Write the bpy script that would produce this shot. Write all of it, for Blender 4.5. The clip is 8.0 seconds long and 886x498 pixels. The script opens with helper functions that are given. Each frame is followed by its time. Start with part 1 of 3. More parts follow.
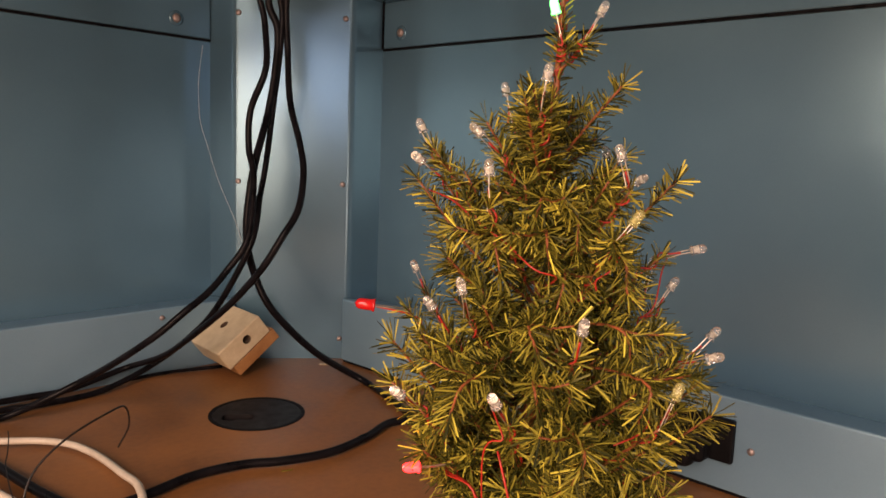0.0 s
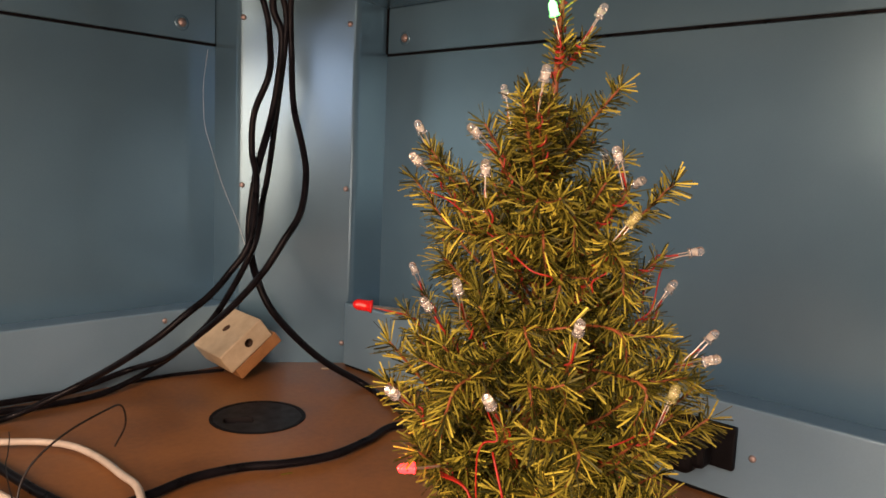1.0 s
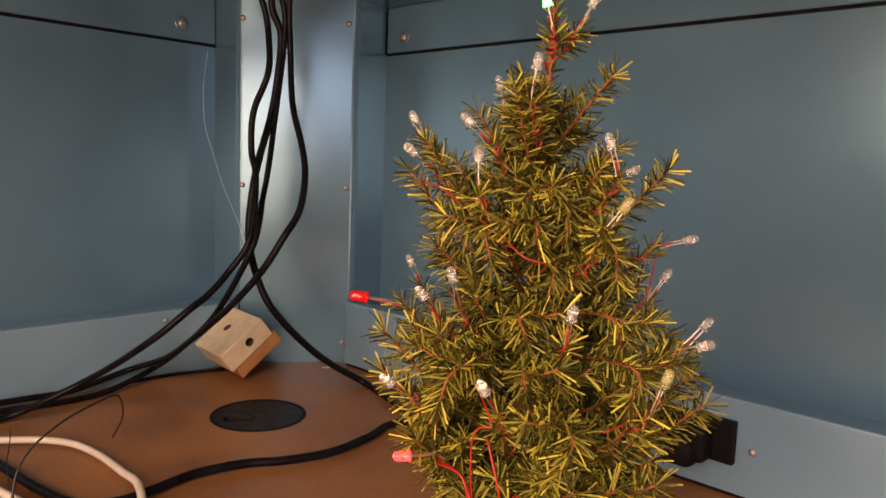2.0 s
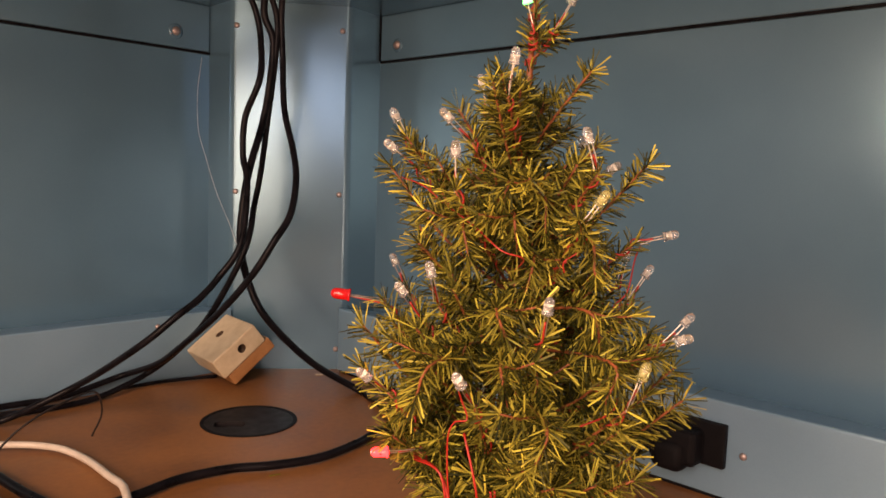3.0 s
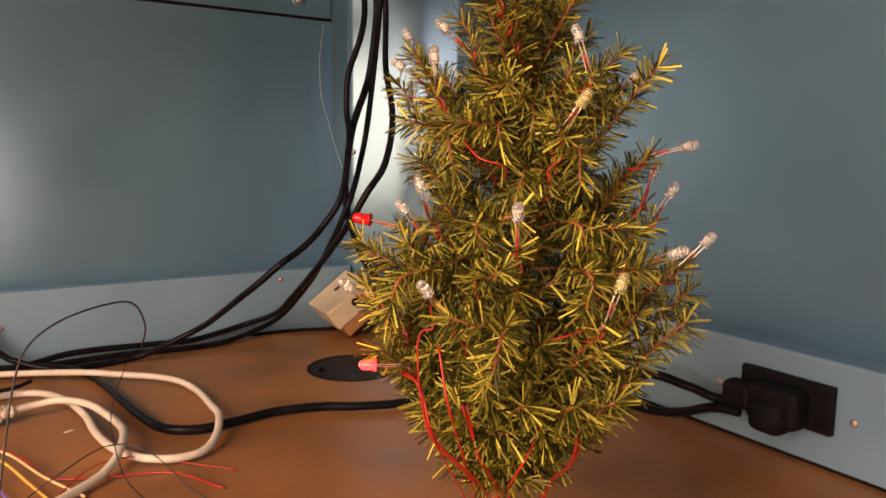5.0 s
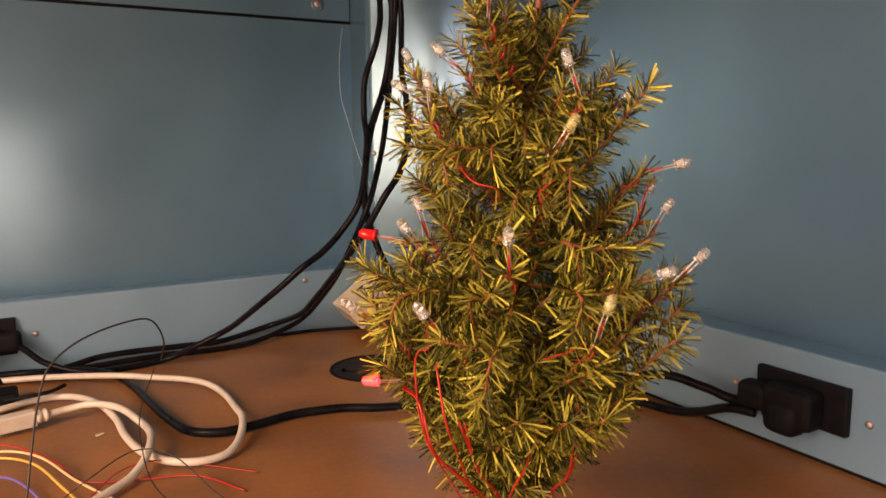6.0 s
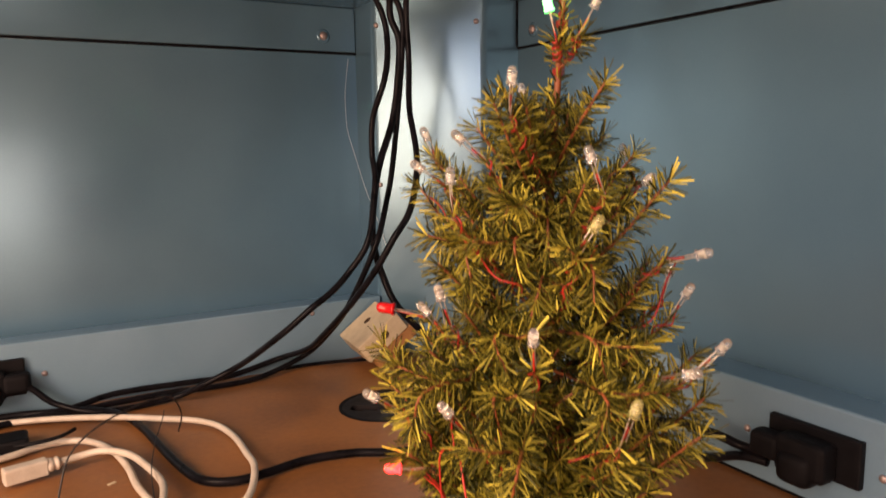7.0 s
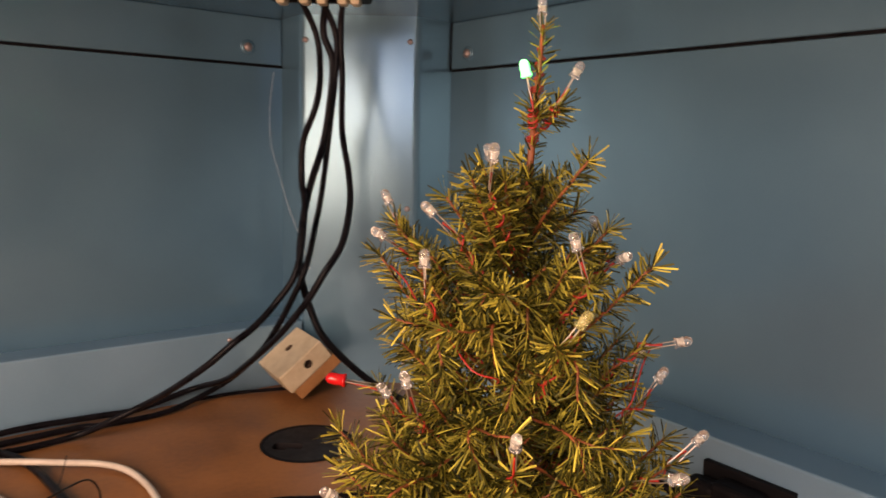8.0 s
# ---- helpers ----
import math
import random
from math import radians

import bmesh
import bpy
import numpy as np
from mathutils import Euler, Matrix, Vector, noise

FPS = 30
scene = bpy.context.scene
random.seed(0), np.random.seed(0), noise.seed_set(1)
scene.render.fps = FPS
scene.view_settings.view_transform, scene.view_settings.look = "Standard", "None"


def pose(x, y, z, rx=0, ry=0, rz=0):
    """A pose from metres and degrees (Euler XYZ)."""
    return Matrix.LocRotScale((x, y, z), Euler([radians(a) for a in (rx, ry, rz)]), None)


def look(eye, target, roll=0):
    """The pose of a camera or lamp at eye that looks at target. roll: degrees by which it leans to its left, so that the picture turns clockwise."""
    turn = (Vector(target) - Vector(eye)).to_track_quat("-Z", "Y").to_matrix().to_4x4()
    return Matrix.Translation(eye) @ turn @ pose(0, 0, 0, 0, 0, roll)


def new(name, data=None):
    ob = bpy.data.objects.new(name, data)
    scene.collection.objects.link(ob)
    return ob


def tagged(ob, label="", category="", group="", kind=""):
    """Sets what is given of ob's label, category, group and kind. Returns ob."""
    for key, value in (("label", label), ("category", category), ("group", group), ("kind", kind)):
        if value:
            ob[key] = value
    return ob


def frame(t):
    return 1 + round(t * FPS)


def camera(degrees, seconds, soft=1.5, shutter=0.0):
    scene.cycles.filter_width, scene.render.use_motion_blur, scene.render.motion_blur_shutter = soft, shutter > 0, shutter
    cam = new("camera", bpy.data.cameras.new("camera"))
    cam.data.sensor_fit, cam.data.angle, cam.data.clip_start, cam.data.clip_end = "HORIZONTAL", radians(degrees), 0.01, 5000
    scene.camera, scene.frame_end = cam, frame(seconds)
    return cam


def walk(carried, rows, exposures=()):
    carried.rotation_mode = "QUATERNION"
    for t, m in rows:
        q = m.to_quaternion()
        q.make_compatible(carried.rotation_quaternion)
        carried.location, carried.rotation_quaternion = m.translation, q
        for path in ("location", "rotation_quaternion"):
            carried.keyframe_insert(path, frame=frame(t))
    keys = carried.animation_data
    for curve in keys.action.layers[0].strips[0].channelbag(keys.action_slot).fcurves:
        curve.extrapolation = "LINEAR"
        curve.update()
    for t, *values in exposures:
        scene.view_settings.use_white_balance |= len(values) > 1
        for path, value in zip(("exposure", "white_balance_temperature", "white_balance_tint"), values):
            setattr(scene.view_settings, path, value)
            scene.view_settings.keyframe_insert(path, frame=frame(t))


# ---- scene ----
# The camera and its walk
cam = camera(61.93, 8.0, soft=1.6, shutter=0.5)
PATH = [
    (0, (-0.7392, -1.0104, 0.3380), (-0.0099, -0.3391, 0.2055), 2.26),
    (0.5, (-0.7386, -1.0124, 0.3400), (-0.0094, -0.3406, 0.2097), 2.20),
    (1, (-0.7358, -1.0144, 0.3346), (-0.0114, -0.3360, 0.2115), 2.55),
    (2.5, (-0.7317, -1.0240, 0.3225), (-0.0101, -0.3410, 0.2088), 2.00),
    (3, (-0.7255, -1.0291, 0.3173), (-0.0039, -0.3442, 0.2164), 2.13),
    (3.5, (-0.7161, -1.0369, 0.3149), (-0.0114, -0.3321, 0.2336), 2.36),
    (4, (-0.6917, -1.0572, 0.2974), (-0.0313, -0.3114, 0.2094), 4.37),
    (4.5, (-0.6614, -1.0719, 0.2867), (-0.0401, -0.2972, 0.1691), 2.92),
    (4.7, (-0.6542, -1.0777, 0.2825), (-0.0825, -0.2654, 0.1672), 2.75),
    (5.8, (-0.6337, -1.1073, 0.2952), (-0.1307, -0.2559, 0.1464), -1.55),
    (6, (-0.6349, -1.1053, 0.3009), (-0.1347, -0.2521, 0.1536), -0.54),
    (6.5, (-0.6396, -1.0987, 0.3140), (-0.1333, -0.2487, 0.1681), 0.70),
    (7, (-0.6416, -1.0940, 0.3478), (-0.1404, -0.2409, 0.2031), -0.81),
    (7.5, (-0.6441, -1.0754, 0.3778), (-0.1122, -0.2394, 0.2433), 0.96),
    (8, (-0.6482, -1.0456, 0.3849), (-0.0438, -0.2623, 0.2395), 1.56),
]
walk(cam, [(t, look(eye, target, roll)) for t, eye, target, roll in PATH], exposures=[(0, -0.25, 7100, 29), (3, -0.1, 7400, 33), (4.5, 0.02, 7450, 32), (7, 0.03, 7300, 31), (7.5, 0.0, 7200, 34), (8, -0.14, 7050, 31)])

# World and lights: an indoor room, lit by an assumed, unseen ceiling light and by the lamps and screen behind the
# viewer that the panels reflect
world = bpy.data.worlds.new("world")
scene.world = world
world.use_nodes = True
world.node_tree.nodes["Background"].inputs[0].default_value = (0.5, 0.6, 0.75, 1)
world.node_tree.nodes["Background"].inputs[1].default_value = 0.012


def area_lamp(name, eye, target, sx, sy, watts, colour):
    data = bpy.data.lights.new(name, "AREA")
    data.shape, data.size, data.size_y, data.energy, data.color = "RECTANGLE", sx, sy, watts, colour
    ob = new(name, data)
    ob.matrix_world = look(eye, target)
    return ob


area_lamp("ceiling_lamp_light", (-2.5, -1.65, 1.62), (-0.3, -0.5, 0.1), 0.8, 0.8, 41, (1.0, 0.85, 0.69))
area_lamp("desk_lamp_light", (-1.36, -0.89, 0.37), (-0.40, -0.78, 0.10), 0.66, 0.50, 13.0, (1.0, 0.74, 0.49))
area_lamp("back_lamp_light", (-0.86, -1.76, 0.17), (-0.42, -0.8, 0.12), 0.70, 0.40, 5.0, (1.0, 0.74, 0.53))
area_lamp("screen_light", (-1.28, -1.36, 0.56), (-0.38, -0.7, 0.15), 0.44, 0.36, 2.0, (0.90, 0.92, 1.0))


def bulb_lamp(name, p, watts, colour):
    data = bpy.data.lights.new(name, "POINT")
    data.energy, data.color, data.shadow_soft_size = watts, colour, 0.002
    new(name, data).location = p


bulb_lamp("red_bulb_light", (-0.4765, -0.7445, 0.1705), 0.02, (1.0, 0.05, 0.03))
bulb_lamp("green_bulb_light", (-0.3715, -0.7495, 0.4335), 0.02, (0.05, 1.0, 0.25))


# Materials
def material(name, colour, rough=0.5, metal=0.0, dark=None, scale=40.0, fine=400.0, bump=0.1, bump_d=0.0005, **more):
    """Two scales of colour noise and a fine relief on a principled surface."""
    m = bpy.data.materials.new(name)
    m.use_nodes = True
    nt = m.node_tree
    b = nt.nodes["Principled BSDF"]
    geo = nt.nodes.new("ShaderNodeNewGeometry")
    n1 = nt.nodes.new("ShaderNodeTexNoise")
    n1.inputs["Scale"].default_value = scale
    n1.inputs["Detail"].default_value = 4
    n2 = nt.nodes.new("ShaderNodeTexNoise")
    n2.inputs["Scale"].default_value = fine
    n2.inputs["Detail"].default_value = 3
    nt.links.new(geo.outputs["Position"], n1.inputs["Vector"])
    nt.links.new(geo.outputs["Position"], n2.inputs["Vector"])
    add = nt.nodes.new("ShaderNodeMath")
    add.operation = "MULTIPLY_ADD"
    nt.links.new(n2.outputs["Fac"], add.inputs[0])
    add.inputs[1].default_value = 0.35
    nt.links.new(n1.outputs["Fac"], add.inputs[2])
    ramp = nt.nodes.new("ShaderNodeValToRGB")
    ramp.color_ramp.elements[0].position = 0.45
    ramp.color_ramp.elements[1].position = 0.85
    d = dark or tuple(c * 0.8 for c in colour)
    ramp.color_ramp.elements[0].color = (*d, 1)
    ramp.color_ramp.elements[1].color = (*colour, 1)
    nt.links.new(add.outputs[0], ramp.inputs[0])
    nt.links.new(ramp.outputs[0], b.inputs["Base Color"])
    mr = nt.nodes.new("ShaderNodeMapRange")
    nt.links.new(n1.outputs["Fac"], mr.inputs[0])
    mr.inputs[3].default_value, mr.inputs[4].default_value = rough * 0.65, min(1, rough * 1.35)
    nt.links.new(mr.outputs[0], b.inputs["Roughness"])
    b.inputs["Metallic"].default_value = metal
    bp = nt.nodes.new("ShaderNodeBump")
    bp.inputs["Strength"].default_value = bump
    bp.inputs["Distance"].default_value = bump_d
    nt.links.new(n2.outputs["Fac"], bp.inputs["Height"])
    nt.links.new(bp.outputs[0], b.inputs["Normal"])
    for key, value in more.items():
        b.inputs[key.replace("_", " ")].default_value = value
    return m


BLUE = material("blue_paint", (0.122, 0.240, 0.325), 0.20, 0.40, (0.103, 0.210, 0.293), 6, 700, 0.12, 0.0003)
# Same paint as BLUE; the light on the rails is put into this lighter colour
LEDGE = material("lit_blue_paint", (0.185, 0.320, 0.43), 0.36, 0.25, (0.157, 0.285, 0.386), 7, 700, 0.12, 0.0003)
WOOD = material("desk_board", (0.32, 0.132, 0.040), 0.42, 0.0, (0.18, 0.073, 0.023), 9, 130, 0.15, 0.0004)
BLACK = material("black_rubber", (0.009, 0.008, 0.010), 0.30, 0.0, (0.003, 0.003, 0.004), 60, 900, 0.1, Specular_IOR_Level=0.08)
BLACKHARD = material("black_plastic", (0.008, 0.0075, 0.009), 0.6, 0.0, (0.003, 0.003, 0.004), 60, 900, 0.15, Specular_IOR_Level=0.12)
WHITEC = material("white_cable", (0.62, 0.55, 0.46), 0.4, 0.0, (0.5, 0.43, 0.35), 60, 600, 0.1)
CREAM = material("cream_block", (0.66, 0.55, 0.38), 0.5, 0.0, (0.55, 0.44, 0.28), 70, 600, 0.2)
PINE = material("pine_wood", (0.42, 0.2, 0.075), 0.5, 0.0, (0.3, 0.13, 0.045), 60, 500, 0.2)
BORE = material("shaded_bore", (0.055, 0.026, 0.010), 0.8, 0.0, (0.03, 0.014, 0.006), 200, 900)
GROMMET = material("grommet_plastic", (0.010, 0.008, 0.009), 0.55, 0.0, (0.009, 0.007, 0.008), 60, 900, 0.15, Specular_IOR_Level=0.25)
STEEL = material("rivet_steel", (0.46, 0.38, 0.36), 0.5, 0.7, (0.32, 0.26, 0.26), 200, 2000, 0.2)
LEAD = material("tinned_lead", (0.58, 0.54, 0.47), 0.4, 0.9)
REDWIRE = material("red_wire", (0.42, 0.022, 0.012), 0.4, 0.0, (0.3, 0.016, 0.009), 300, 2000)
YELLOWWIRE = material("yellow_wire", (0.7, 0.42, 0.08), 0.35)
ORANGEWIRE = material("orange_wire", (0.75, 0.5, 0.25), 0.35)
VIOLETWIRE = material("violet_wire", (0.16, 0.12, 0.42), 0.35)
THINBLACK = material("black_wire", (0.008, 0.006, 0.006), 0.5)
GLINT = material("seam_glint", (0.45, 0.52, 0.56), 0.3)
BARK = material("twig_wire", (0.33, 0.082, 0.024), 0.6, 0.0, (0.15, 0.050, 0.015), 200, 1200)
PAINT = material("room_paint", (0.62, 0.60, 0.57), 0.7, 0.0, (0.55, 0.53, 0.50), 3, 200)
LINO = material("room_floor_vinyl", (0.25, 0.22, 0.19), 0.5, 0.0, (0.18, 0.16, 0.14), 5, 200)
CLEAR = material("clear_resin", (0.98, 0.98, 0.97), 0.03, 0.0, (0.9, 0.88, 0.84), 100, 900, 0.02, Transmission_Weight=0.88, IOR=1.5)
YELLOWRESIN = material("yellowish_resin", (0.85, 0.8, 0.35), 0.2, 0.0, (0.8, 0.74, 0.3), 100, 900, 0.02, Transmission_Weight=0.78, IOR=1.5)
REDRESIN = material("red_resin", (0.62, 0.012, 0.012), 0.2, 0.0, (0.5, 0.008, 0.01), 100, 900, 0.02, Transmission_Weight=0.25, IOR=1.5)
CUP = material("led_cup", (0.92, 0.88, 0.76), 0.35, 0.0)


def glowing(name, colour, glow, strength):
    m = material(name, colour, 0.2)
    b = m.node_tree.nodes["Principled BSDF"]
    b.inputs["Emission Color"].default_value = (*glow, 1)
    b.inputs["Emission Strength"].default_value = strength
    return m


REDGLOW = glowing("red_lit_resin", (0.6, 0.06, 0.05), (1.0, 0.022, 0.022), 8)
GREENGLOW = glowing("green_lit_resin", (0.5, 0.9, 0.6), (0.03, 1.0, 0.20), 4)
PANEL = glowing("lamp_panel", (0.9, 0.9, 0.9), (1.0, 0.9, 0.75), 2.0)


def needle_material():
    m = bpy.data.materials.new("pvc_needles")
    m.use_nodes = True
    nt = m.node_tree
    b = nt.nodes["Principled BSDF"]
    geo = nt.nodes.new("ShaderNodeNewGeometry")
    ramp = nt.nodes.new("ShaderNodeValToRGB")
    e = ramp.color_ramp.elements
    e[0].position, e[0].color = 0.0, (0.009, 0.013, 0.003, 1)
    e[1].position, e[1].color = 1.0, (0.64, 0.55, 0.075, 1)
    for p, c in ((0.40, (0.056, 0.056, 0.009, 1)), (0.78, (0.30, 0.262, 0.036, 1))):
        k = e.new(p)
        k.color = c
    nt.links.new(geo.outputs["Random Per Island"], ramp.inputs[0])
    nt.links.new(ramp.outputs[0], b.inputs["Base Color"])
    b.inputs["Roughness"].default_value = 0.45
    b.inputs["Specular IOR Level"].default_value = 0.15
    return m


NEEDLE = needle_material()


# Building helpers
def part(name, bm, mat, parent=None, label="", smooth=False):
    me = bpy.data.meshes.new(name)
    bmesh.ops.recalc_face_normals(bm, faces=bm.faces[:])
    bm.to_mesh(me)
    bm.free()
    return mesh_part(name, me, mat, parent, label, smooth)


def mesh_part(name, me, mat, parent=None, label="", smooth=False):
    me.materials.append(mat)
    if smooth:
        me.polygons.foreach_set("use_smooth", [True] * len(me.polygons))
    ob = new(name, me)
    if parent:
        ob.parent = parent
    if label:
        ob["label"] = label
    return ob


def box(bm, lo, hi, bevel=0.0, seg=2, m=None):
    c = [(a + b) / 2 for a, b in zip(lo, hi)]
    s = [b - a for a, b in zip(lo, hi)]
    tmp = bmesh.new()
    bmesh.ops.create_cube(tmp, size=1, matrix=Matrix.Translation(c) @ Matrix.Diagonal((*s, 1)))
    if bevel:
        bmesh.ops.bevel(tmp, geom=tmp.edges[:], offset=bevel, segments=seg, affect="EDGES", profile=0.5)
    if m:
        bmesh.ops.transform(tmp, matrix=m, verts=tmp.verts[:])
    me = bpy.data.meshes.new("tmp")
    tmp.to_mesh(me)
    tmp.free()
    bm.from_mesh(me)
    bpy.data.meshes.remove(me)
    return bm


def boxed(lo, hi, bevel=0.0, seg=2, m=None):
    return box(bmesh.new(), lo, hi, bevel, seg, m)


def lathe(profile, n=16, m=None):
    """A turned body: profile of (radius, z) from bottom to top."""
    bm = bmesh.new()
    rings = []
    for r, z in profile:
        if r < 1e-6:
            rings.append([bm.verts.new((0, 0, z))])
        else:
            rings.append([bm.verts.new((r * math.cos(2 * math.pi * k / n), r * math.sin(2 * math.pi * k / n), z)) for k in range(n)])
    for a, b in zip(rings, rings[1:]):
        for k in range(n):
            l = (k + 1) % n
            if len(a) == 1 and len(b) == 1:
                continue
            if len(a) == 1:
                bm.faces.new((a[0], b[k], b[l]))
            elif len(b) == 1:
                bm.faces.new((a[k], a[l], b[0]))
            else:
                bm.faces.new((a[k], a[l], b[l], b[k]))
    if len(rings[0]) > 1:
        bm.faces.new(rings[0])
    if len(rings[-1]) > 1:
        bm.faces.new(rings[-1])
    if m:
        bmesh.ops.transform(bm, matrix=m, verts=bm.verts[:])
    return bm


def pierce(bm, n, loop, depth):
    """Cut a hole of the given outline into the largest face that looks along n."""
    bmesh.ops.recalc_face_normals(bm, faces=bm.faces[:])
    face = max((f for f in bm.faces if f.normal.dot(n) > 0.99), key=lambda f: f.calc_area())
    mid = sum((Vector(p) for p in loop), Vector()) / len(loop)
    u = n.orthogonal().normalized()
    v = n.cross(u)

    def turn_of(q):
        return math.atan2((q - mid).dot(v), (q - mid).dot(u))
    rim = sorted(face.verts[:], key=lambda w: turn_of(w.co))
    bmesh.ops.delete(bm, geom=[face], context="FACES_ONLY")
    loop = sorted((Vector(p) for p in loop), key=turn_of)
    a = [bm.verts.new(p) for p in loop]
    b = [bm.verts.new(p - n * depth) for p in loop]
    m = len(rim)
    near = [min(range(m), key=lambda r: abs(math.remainder(turn_of(rim[r].co) - turn_of(w.co), 2 * math.pi))) for w in a]
    for k in range(len(a)):
        k2 = (k + 1) % len(a)
        bm.faces.new((a[k], rim[near[k]], a[k2]))
        r = near[k]
        while r != near[k2]:
            bm.faces.new((a[k2], rim[r], rim[(r + 1) % m]))
            r = (r + 1) % m
    for k in range(len(a)):
        bm.faces.new((a[k], a[k - 1], b[k - 1], b[k]))
    bm.faces.new(b)


def smooth_path(pts, steps=8):
    p = [Vector(q) for q in pts]
    p = [2 * p[0] - p[1]] + p + [2 * p[-1] - p[-2]]
    out = []
    for i in range(1, len(p) - 2):
        a, b, c, d = p[i - 1:i + 3]
        for k in range(steps):
            t = k / steps
            out.append(0.5 * (2 * b + (c - a) * t + (2 * a - 5 * b + 4 * c - d) * t * t + (3 * b - a - 3 * c + d) * t ** 3))
    out.append(p[-2])
    return out


def sweep(bm, pts, radius, n=10, taper=1.0):
    """A round tube along the points."""
    t0 = (pts[1] - pts[0]).normalized()
    u = t0.orthogonal().normalized()
    rings = []
    for i, q in enumerate(pts):
        t = (pts[min(i + 1, len(pts) - 1)] - pts[max(i - 1, 0)])
        if t.length < 1e-9:
            t = t0
        t.normalize()
        u = (u - t * u.dot(t)).normalized()
        v = t.cross(u)
        r = radius * (1 + (taper - 1) * i / (len(pts) - 1))
        rings.append([bm.verts.new(q + r * (u * math.cos(2 * math.pi * k / n) + v * math.sin(2 * math.pi * k / n))) for k in range(n)])
    for a, b in zip(rings, rings[1:]):
        for k in range(n):
            l = (k + 1) % n
            bm.faces.new((a[k], a[l], b[l], b[k]))
    bm.faces.new(rings[0][::-1])
    bm.faces.new(rings[-1])
    return bm


def tube(name, pts, radius, mat, parent=None, label="", n=10, steps=8, taper=1.0):
    return part(name, sweep(bmesh.new(), smooth_path(pts, steps), radius, n, taper), mat, parent, label, True)


def prism(poly, z0, z1):
    """An upright prism over a plan polygon."""
    bm = bmesh.new()
    a = [bm.verts.new((x, y, z0)) for x, y in poly]
    b = [bm.verts.new((x, y, z1)) for x, y in poly]
    bm.faces.new(a[::-1])
    bm.faces.new(b)
    for k in range(len(poly)):
        l = (k + 1) % len(poly)
        bm.faces.new((a[k], a[l], b[l], b[k]))
    return bm


def facing(p, n):
    """A pose at p whose z axis points along n."""
    return Matrix.Translation(p) @ Vector(n).to_track_quat("Z", "Y").to_matrix().to_4x4()


def rivet(p, n, parent, r=0.0042, name="rivet"):
    part(name, lathe([(r, 0), (r, r * 0.2), (r * 0.8, r * 0.5), (r * 0.4, r * 0.66), (0, r * 0.7)], 14, facing(p, n)), STEEL, parent, "", True)


def structure(name, bm, mat, label, category):
    return tagged(part(name, bm, mat), label, category, kind="structure")


# The room round the bench
structure("floor", boxed((-3.4, -3.8, -0.80), (0.4, 0.4, -0.75)), LINO, "brown vinyl floor of the workshop room", "floor")
structure("ceiling_room", boxed((-3.4, -3.8, 1.95), (0.4, 0.4, 2.0)), PAINT, "pale painted ceiling of the workshop room", "ceiling")
structure("wall_room_north", boxed((-3.4, 0.32, -0.75), (0.4, 0.4, 1.95)), PAINT, "pale painted wall behind the bench", "wall")
structure("wall_room_east", boxed((0.32, -3.8, -0.75), (0.4, 0.32, 1.95)), PAINT, "pale painted wall beside the bench", "wall")
structure("wall_room_south", boxed((-3.4, -3.8, -0.75), (0.32, -3.72, 1.95)), PAINT, "pale painted wall across the room", "wall")
structure("wall_room_west", boxed((-3.4, -3.72, -0.75), (-3.32, 0.32, 1.95)), PAINT, "pale painted wall at the far side", "wall")

# The blue sheet-metal corner
LW, RW = 0.072, 0.086      # faces of the recessed panels
CEIL = 0.566
wall_l = structure("wall_left", boxed((-1.5, LW, 0.0), (-0.118, LW + 0.03, CEIL)), BLUE, "blue painted sheet-metal wall panel with soft reflections", "wall")
wall_r = structure("wall_right", boxed((RW, -1.5, 0.0), (RW + 0.03, -0.103, CEIL)), BLUE, "blue-grey painted sheet-metal wall panel with soft reflections", "wall")
CORNER = [(-0.126, -0.005), (0.010, -0.1205), (RW, -0.103), (RW + 0.03, -0.1), (RW + 0.03, LW + 0.03), (-0.118, LW + 0.03), (-0.121, LW)]
bm = prism(CORNER, 0.0, CEIL)
edges = [e for e in bm.edges if abs(e.verts[0].co.z - e.verts[1].co.z) > 0.1 and e.verts[0].co.y < 0.0 and e.verts[0].co.x < 0.02]
bmesh.ops.bevel(bm, geom=edges, offset=0.007, segments=4, affect="EDGES", profile=0.5)
post = structure("corner_post", bm, BLUE, "blue metal corner post set across the corner, riveted along both edges", "post")
N45 = (-0.648, -0.762, 0)
for x, y in ((-0.1205, -0.0095), (0.0, -0.112)):
    for z in (0.529, 0.279, 0.033):
        rivet((x - 0.0002, y - 0.0002, z), N45, post)


def rail(profile, along, lo, hi):
    """A folded sheet-metal rail: a profile of (depth, height) drawn out along x or y."""
    bm = bmesh.new()
    ends = [[bm.verts.new((v, d, z) if along == "x" else (d, v, z)) for d, z in profile] for v in (lo, hi)]
    n = len(profile)
    for k in range(n):
        bm.faces.new((ends[0][k], ends[0][(k + 1) % n], ends[1][(k + 1) % n], ends[1][k]))
    bm.faces.new(ends[0])
    bm.faces.new(ends[1])
    return bm


